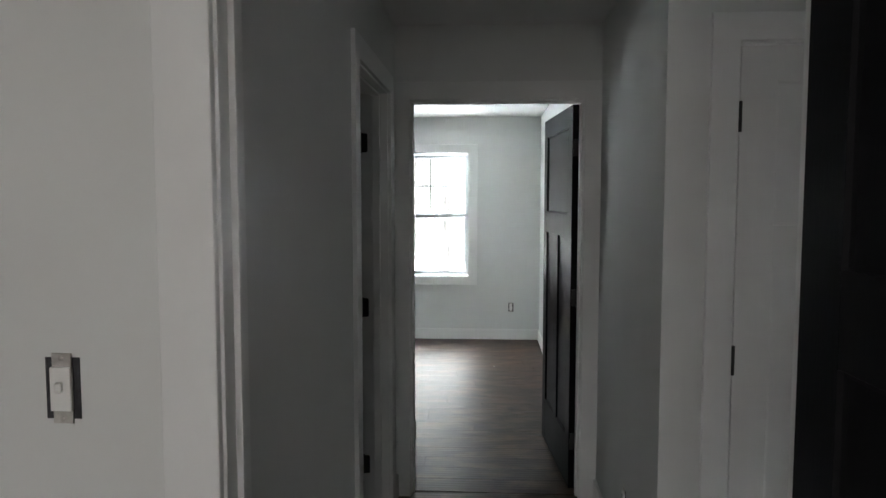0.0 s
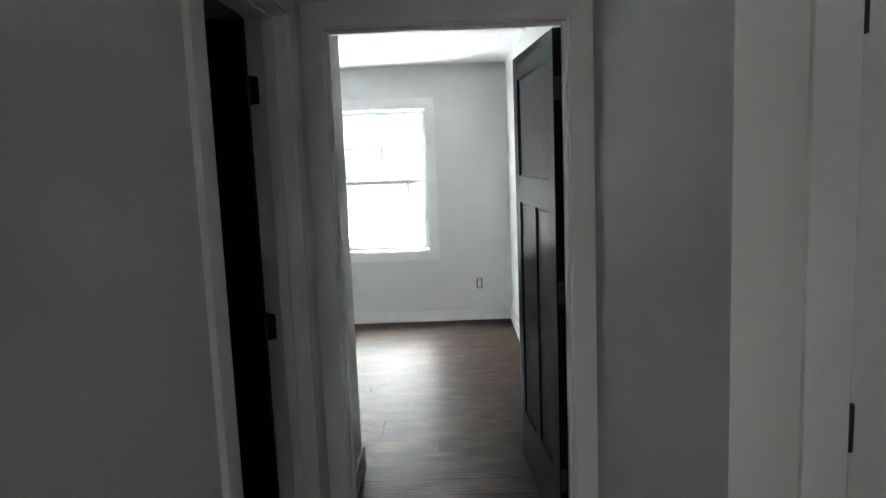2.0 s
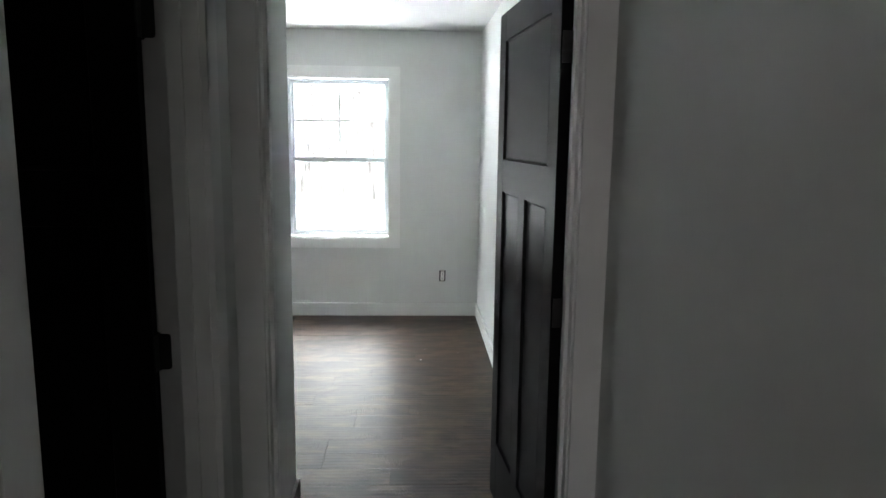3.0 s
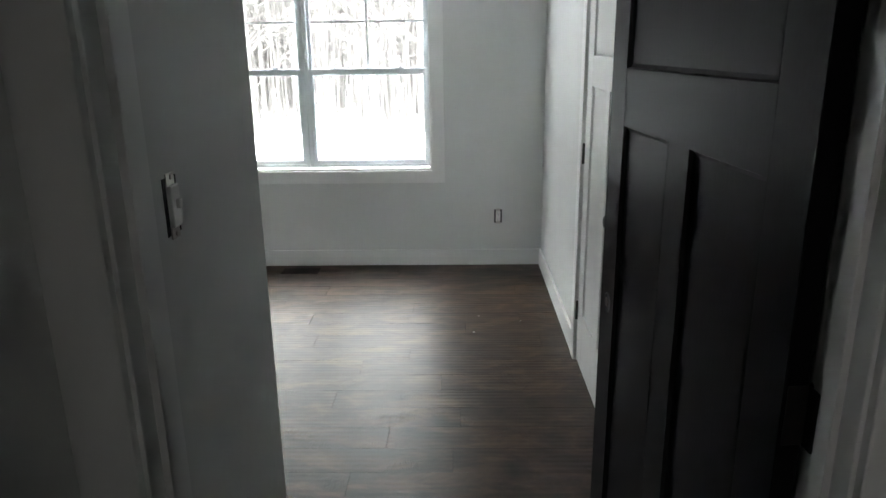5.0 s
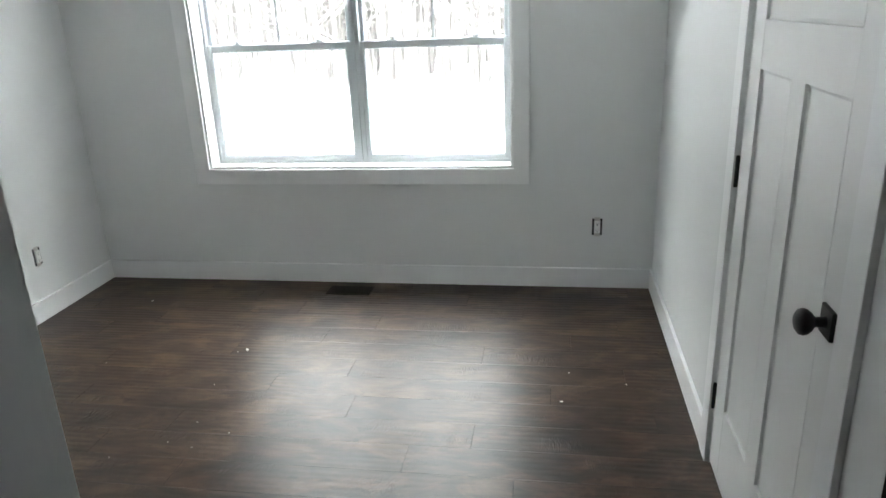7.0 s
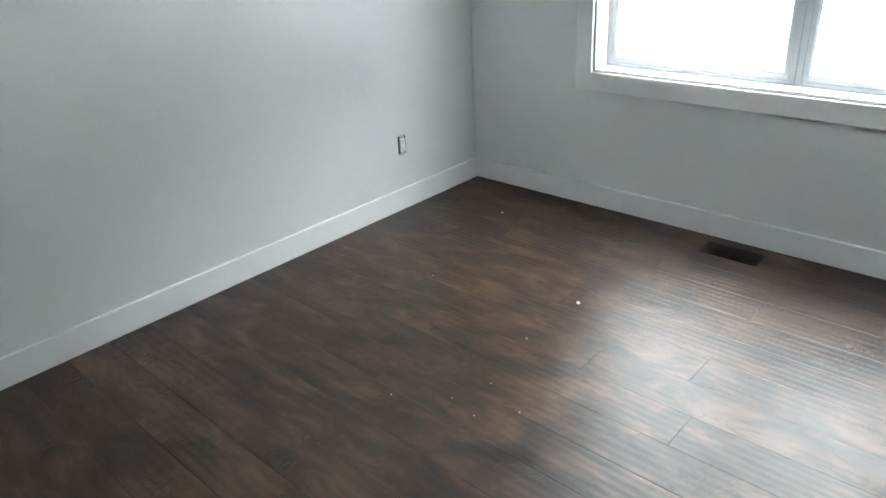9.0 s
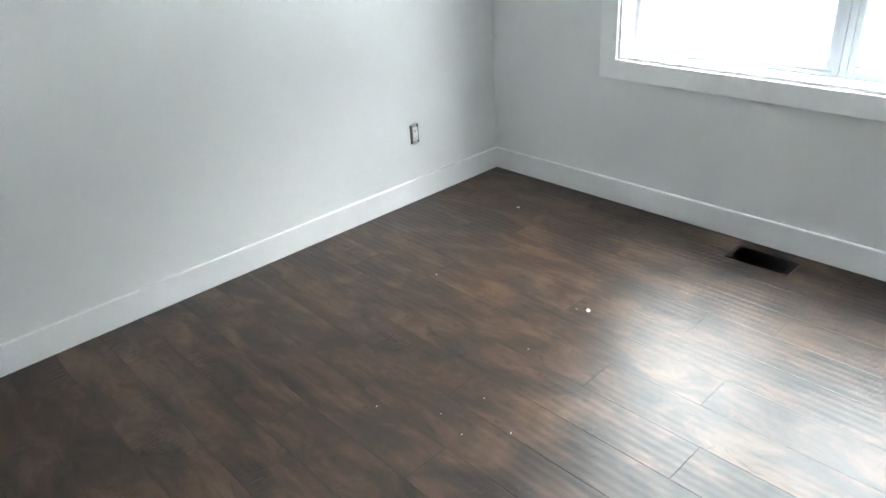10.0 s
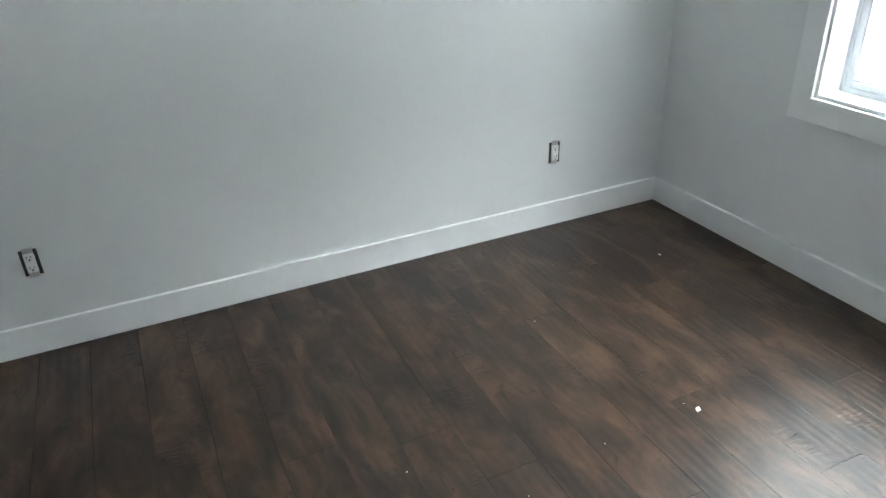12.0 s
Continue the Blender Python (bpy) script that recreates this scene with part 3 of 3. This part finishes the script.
# ---------------- uncovered outlets and switches ----------------
def device(name, label, m, kind="outlet"):
    """A wiring device in a box with no cover plate: dark box opening, metal strap with screws, white face. Faces -y."""
    ob = thing(name, label, kind, "uncovered wiring devices", "", m)
    bm = bmesh.new()
    ring(bm, -0.0275, 0.0275, -0.0012, 0.004, -0.048, 0.048, 0.004, 0.004, 0.004, 0.004, 0.0004)
    part("box_rim", bm, dark_void, ob, "dark cut edge of the box")
    bm = bmesh.new()
    box(bm, -0.0235, 0.0235, -0.0008, 0.002, -0.044, 0.044)
    part("box_inside", bm, dark_void, ob)
    for s in (1, -1):
        bm = bmesh.new()
        box(bm, -0.016, 0.016, -0.0035, -0.001, *sorted((s * 0.034, s * 0.055)), 0.0008)
        ear = part("strap_ear", bm, steel, ob, "bare metal mounting ear")
        bm = bmesh.new()
        lathe(bm, [(0.0042, 0.0), (0.0042, -0.0015), (0.002, -0.0024)], 12, Matrix.Translation((0, -0.0034, s * 0.0475)))
        part("screw", bm, steel, ear)
    bm = bmesh.new()
    box(bm, -0.0165, 0.0165, -0.010, -0.0005, -0.0345, 0.0345, 0.002, 2)
    face = part("device_face", bm, plastic, ob, "white plastic device face")
    if kind == "outlet":
        for s in (1, -1):
            for x, w, z in ((-0.0064, 0.0011, 0.004), (0.0064, 0.0011, 0.004), (0, 0.0024, -0.006)):
                bm = bmesh.new()
                box(bm, x - w, x + w, -0.0104, -0.009, s * 0.0195 + z - 0.0035, s * 0.0195 + z + 0.0035)
                part("slot", bm, dark_void, face)
    else:
        bm = bmesh.new()
        box(bm, -0.005, 0.005, -0.0185, -0.009, -0.004, 0.012, 0.002)
        part("toggle", bm, plastic, face)
    return ob


device("wall_outlet", "white outlet in an open box with no cover plate", pose(-0.309, FAR, 0.361))
device("wall_outlet", "white outlet in an open box with no cover plate", pose(LEFT, 5.405, 0.352, 0, 0, 90))
device("wall_outlet", "white outlet in an open box with no cover plate", pose(LEFT, 3.33, 0.347, 0, 0, 90))
device("wall_outlet", "white outlet in an open box with no cover plate", pose(HALL_RIGHT, 1.15, 0.33, 0, 0, -90))
device("light_switch", "white switch in an open box with no cover plate", pose(NOOK, 2.258, 1.293, 0, 0, 90), "switch")
device("light_switch", "white switch in an open box with no cover plate", pose(-1.24, NEAR, 1.284), "switch")


# ---------------- floor register ----------------
reg = thing("floor_register", "dark brown metal floor register beneath the window", "floor vent", "", "", pose(-1.714, 5.859, 0))
bm = bmesh.new()
ring(bm, -0.130, 0.130, -0.06, 0.06, 0.0, 0.006, 0.02, 0.02, 0.0, 0.0, 0.0015)
box(bm, -0.111, 0.111, -0.06, -0.036, 0.0005, 0.0058, 0.0015)
box(bm, -0.111, 0.111, 0.036, 0.06, 0.0005, 0.0058, 0.0015)
part("register_frame", bm, bronze, reg)
# thin dark sheet standing in for the shade inside the duct
bm = bmesh.new()
box(bm, -0.111, 0.111, -0.037, 0.037, 0.0002, 0.0012)
part("duct_shade", bm, gap_dark, reg)
blade = bmesh.new()
box(blade, -0.0022, 0.0022, -0.0365, 0.0365, 0.001, 0.0052, 0.0006)
blade_mesh = mesh_of("slat", blade, bronze)
for k in range(17):
    ob = new("slat", blade_mesh)
    ob.parent = reg
    ob.matrix_basis = pose(-0.104 + k * 0.013, 0, 0, 0, 0, 14)


# ---------------- debris on the floor ----------------
rng = random.Random(7)
for x, y, size in ((-2.019, 5.095, 0.024), (-0.474, 4.994, 0.010), (-0.508, 4.752, 0.013), (-2.837, 5.641, 0.012), (-1.797, 4.408, 0.007), (-1.963, 4.468, 0.006), (-1.90, 4.305, 0.006),
                   (-2.03, 4.761, 0.006), (-0.235, 4.913, 0.007), (-2.187, 4.214, 0.006), (-2.013, 4.328, 0.005), (-2.06, 5.075, 0.005), (-2.654, 4.912, 0.006)):
    bm = bmesh.new()
    n = rng.randint(5, 7)
    ringv = []
    for k in range(n):
        a = 2 * math.pi * k / n + rng.uniform(-0.3, 0.3)
        r = size * rng.uniform(0.35, 0.65)
        ringv.append((r * math.cos(a), 0.6 * r * math.sin(a)))
    low = [bm.verts.new((p, q, 0)) for p, q in ringv]
    high = [bm.verts.new((p * 0.85, q * 0.85, size * rng.uniform(0.12, 0.3))) for p, q in ringv]
    bm.faces.new(low[::-1])
    bm.faces.new(high)
    for k in range(n):
        bm.faces.new((low[k], low[(k + 1) % n], high[(k + 1) % n], high[k]))
    chip = solid("plaster_chip", bm, chip_white, "small white chip of plaster on the floor", "debris", "")
    chip["group"] = "plaster chips"
    chip.matrix_basis = pose(x, y, 0.0003, 0, 0, rng.uniform(0, 180))


# ---------------- outdoors: snow and bare woods ----------------
bm = bmesh.new()
cols, rows_n = 60, 60
grid = []
for j in range(rows_n + 1):
    row = []
    for i in range(cols + 1):
        u, v = (i / cols * 2 - 1), j / rows_n
        x = -1.6 + 900 * u * abs(u) ** 1.5
        y = 6.3 + 1500 * v ** 3
        z = -1.2 + 0.08 * noise.noise(Vector((x * 0.15, y * 0.15, 0))) + 0.04 * max(0.0, min(y, 200) - 36)
        row.append(bm.verts.new((x, y, z)))
    grid.append(row)
for j in range(rows_n):
    for i in range(cols):
        bm.faces.new((grid[j][i], grid[j][i + 1], grid[j + 1][i + 1], grid[j + 1][i]))
solid("ground", bm, snow, "snow-covered ground outside the window", "ground", "structure", True)


def ground_z(y):
    return -1.27 + 0.04 * max(0.0, min(y, 200) - 36)


def limb(bm, a, b, r0, r1, sides=5):
    a, b = Vector(a), Vector(b)
    q = (b - a).to_track_quat("Z", "Y")
    ends = []
    for p, r in ((a, r0), (b, r1)):
        ends.append([bm.verts.new(p + q @ Vector((r * math.cos(2 * math.pi * k / sides), r * math.sin(2 * math.pi * k / sides), 0))) for k in range(sides)])
    for k in range(sides):
        bm.faces.new((ends[0][k], ends[0][(k + 1) % sides], ends[1][(k + 1) % sides], ends[1][k]))


def bare_tree(bm, rng, x, y, z, h, r, twigs=14):
    """A bare trunk in bent stretches, with limbs and twigs."""
    p, at = Vector((x, y, z)), r
    for k in range(5):
        q = p + Vector((rng.uniform(-0.12, 0.12), rng.uniform(-0.12, 0.12), h / 5))
        limb(bm, p, q, at, at * 0.8, 6)
        p, at = q, at * 0.8
    for k in range(twigs):
        s = rng.uniform(0.12, 0.97)
        a = rng.uniform(0, 2 * math.pi)
        o = Vector((x, y, z + s * h))
        l = (1.15 - s) * h * rng.uniform(0.12, 0.3)
        e = o + Vector((math.cos(a) * l, math.sin(a) * l, l * rng.uniform(0.2, 0.9)))
        limb(bm, o, e, r * 0.4 * (1.1 - s), r * 0.12, 4)
        for c in range(2):
            o2 = o.lerp(e, rng.uniform(0.3, 0.9))
            a2 = a + rng.uniform(-1.2, 1.2)
            limb(bm, o2, o2 + Vector((math.cos(a2) * l * 0.5, math.sin(a2) * l * 0.5, l * rng.uniform(-0.1, 0.5))), r * 0.1, r * 0.03, 3)


rng = random.Random(11)
for k in range(16):
    x, y = -18 + 32 * (k + rng.uniform(0.1, 0.9)) / 16, rng.uniform(23, 30)
    tree = thing("bare_tree", "leafless grey forest tree standing in snow", "tree", "trees at the wood's edge", "", pose(x, y, ground_z(y)))
    bm = bmesh.new()
    h, r = rng.uniform(11, 16), rng.uniform(0.06, 0.12)
    bare_tree(bm, rng, 0, 0, -0.1, h, r, 0)
    part("trunk", bm, bark, tree)
    bm = bmesh.new()
    for n in range(26):
        s, a = rng.uniform(0.1, 0.97), rng.uniform(0, 2 * math.pi)
        o, l = Vector((0, 0, s * h)), (1.15 - s) * h * rng.uniform(0.12, 0.3)
        e = o + Vector((math.cos(a) * l, math.sin(a) * l, l * rng.uniform(0.2, 0.9)))
        limb(bm, o, e, r * 0.3 * (1.1 - s), r * 0.08, 4)
        for c in range(3):
            o2, a2 = o.lerp(e, rng.uniform(0.3, 0.9)), a + rng.uniform(-1.2, 1.2)
            limb(bm, o2, o2 + Vector((math.cos(a2) * l * 0.5, math.sin(a2) * l * 0.5, l * rng.uniform(-0.1, 0.5))), r * 0.1, r * 0.03, 3)
    part("crown", bm, bark, tree)

bm = bmesh.new()
for k in range(1300):
    y = 28 + 42 * rng.random() ** 1.3
    x = -1.6 + rng.uniform(-1.15, 1.0) * (y - 6) * 0.95
    bare_tree(bm, rng, x, y, ground_z(y) - 0.1, rng.uniform(11, 17), rng.uniform(0.04, 0.13), 20)
for k in range(2600):
    y = 24 + 22 * rng.random()
    x = -1.6 + rng.uniform(-1.15, 1.0) * (y - 6) * 0.95
    z, l = ground_z(y) - 0.1, rng.uniform(2.0, 7.5)
    e = Vector((x + rng.uniform(-0.5, 0.5), y + rng.uniform(-0.4, 0.4), z + l))
    limb(bm, (x, y, z), e, rng.uniform(0.012, 0.035), 0.006, 3)
    for c in range(5):
        o = Vector((x, y, z)).lerp(e, rng.uniform(0.25, 0.95))
        limb(bm, o, o + Vector((rng.uniform(-0.9, 0.9), rng.uniform(-0.6, 0.6), rng.uniform(-0.1, 0.8))), 0.010, 0.004, 3)
tagged(new("woods", mesh_of("woods", bm, bark)), "leafless grey winter woods beyond the snow", "woods", "", "stuff")
bm = bmesh.new()
for k in range(90):
    x, y = rng.uniform(-21, -6.5), rng.uniform(15, 26)
    z = ground_z(y) - 0.05
    for c in range(9):
        a, l = rng.uniform(0, 2 * math.pi), rng.uniform(0.7, 2.3)
        e = Vector((x + math.cos(a) * l * 0.6, y + math.sin(a) * l * 0.6, z + l))
        limb(bm, (x, y, z), e, 0.012, 0.004, 3)
        o = Vector((x, y, z)).lerp(e, 0.6)
        limb(bm, o, o + Vector((rng.uniform(-0.5, 0.5), rng.uniform(-0.5, 0.5), rng.uniform(0, 0.5))), 0.006, 0.003, 3)
tagged(new("brush", mesh_of("brush", bm, bark)), "tangled leafless brush standing in snow", "brush", "", "stuff")


# ---------------- floor boards ----------------
floor = thing("floor", "hand-scraped dark brown wooden plank floor with satin finish", "floor", "", "structure")
PITCH, LONG, FIRST_ROW = 0.162, 1.22, 4.236
board_meshes = {}


def board_mesh(length):
    """A board with square edges and a fine open joint, origin at its end, top at z = 0."""
    key = round(length, 3)
    if key not in board_meshes:
        bm = bmesh.new()
        wide = PITCH - 0.0013
        x0, x1, y0, y1 = 0.0006, key - 0.0006, 0.0006, 0.0006 + wide
        low = [bm.verts.new((a, b, -0.012)) for a, b in ((x0, y0), (x1, y0), (x1, y1), (x0, y1))]
        top = [bm.verts.new((a, b, 0)) for a, b in ((x0, y0), (x1, y0), (x1, y1), (x0, y1))]
        for p, q in ((low, top),):
            for k in range(4):
                bm.faces.new((p[k], p[(k + 1) % 4], q[(k + 1) % 4], q[k]))
        bm.faces.new(top)
        me = mesh_of("floor_board", bm, wood)
        me.materials.append(gap_dark)
        for p in me.polygons:
            p.material_index = 0 if p.normal.z > 0.5 else 1
        board_meshes[key] = me
    return board_meshes[key]


# x of one joint in a row, by row number counted from FIRST_ROW
JOINTS = {-8: -0.666, -2: -1.155, -1: -0.674, 0: -1.075, 1: -0.844, 2: -1.37, 3: -1.773, 4: -1.456, 5: -0.867, 6: -1.68}
rng = random.Random(3)
for k in range(-56, 12):
    y = FIRST_ROW + k * PITCH
    if y > FAR or y + PITCH < -4.5:
        continue
    if y >= BACK - 0.01:
        x_min, x_max = LEFT, RIGHT
    elif y > LINEN:
        x_min, x_max = NOOK, HALL_RIGHT
    elif y > NEAR - 0.1:
        x_min, x_max = NOOK, 1.45
    else:
        x_min, x_max = -3.1, 1.45
    x_min, x_max = x_min - 0.02, x_max + 0.02
    j = JOINTS.get(k, rng.uniform(-1.7, -0.5))
    while j > x_min:
        j -= LONG
    ends = [x_min]
    j += LONG
    while j < x_max:
        if j - ends[-1] > 0.05:
            ends.append(j)
        j += LONG
    ends.append(x_max)
    for a, b in zip(ends, ends[1:]):
        ob = new("floor_board", board_mesh(b - a))
        ob.parent = floor
        ob.matrix_basis = pose(a, y, 0)

bm = bmesh.new()
trim_strip(bm, [(0, 0), (0.004, 0.005), (0.036, 0.005), (0.04, 0)], [Vector((BED[0], HALL_END + 0.045, 0.0005)), Vector((BED[1], HALL_END + 0.045, 0.0005))], lambda k: (Vector((0, 1, 0)), Vector((0, 0, 1))))
solid("threshold_strip", bm, wood, "dark wooden transition strip in the doorway", "trim")
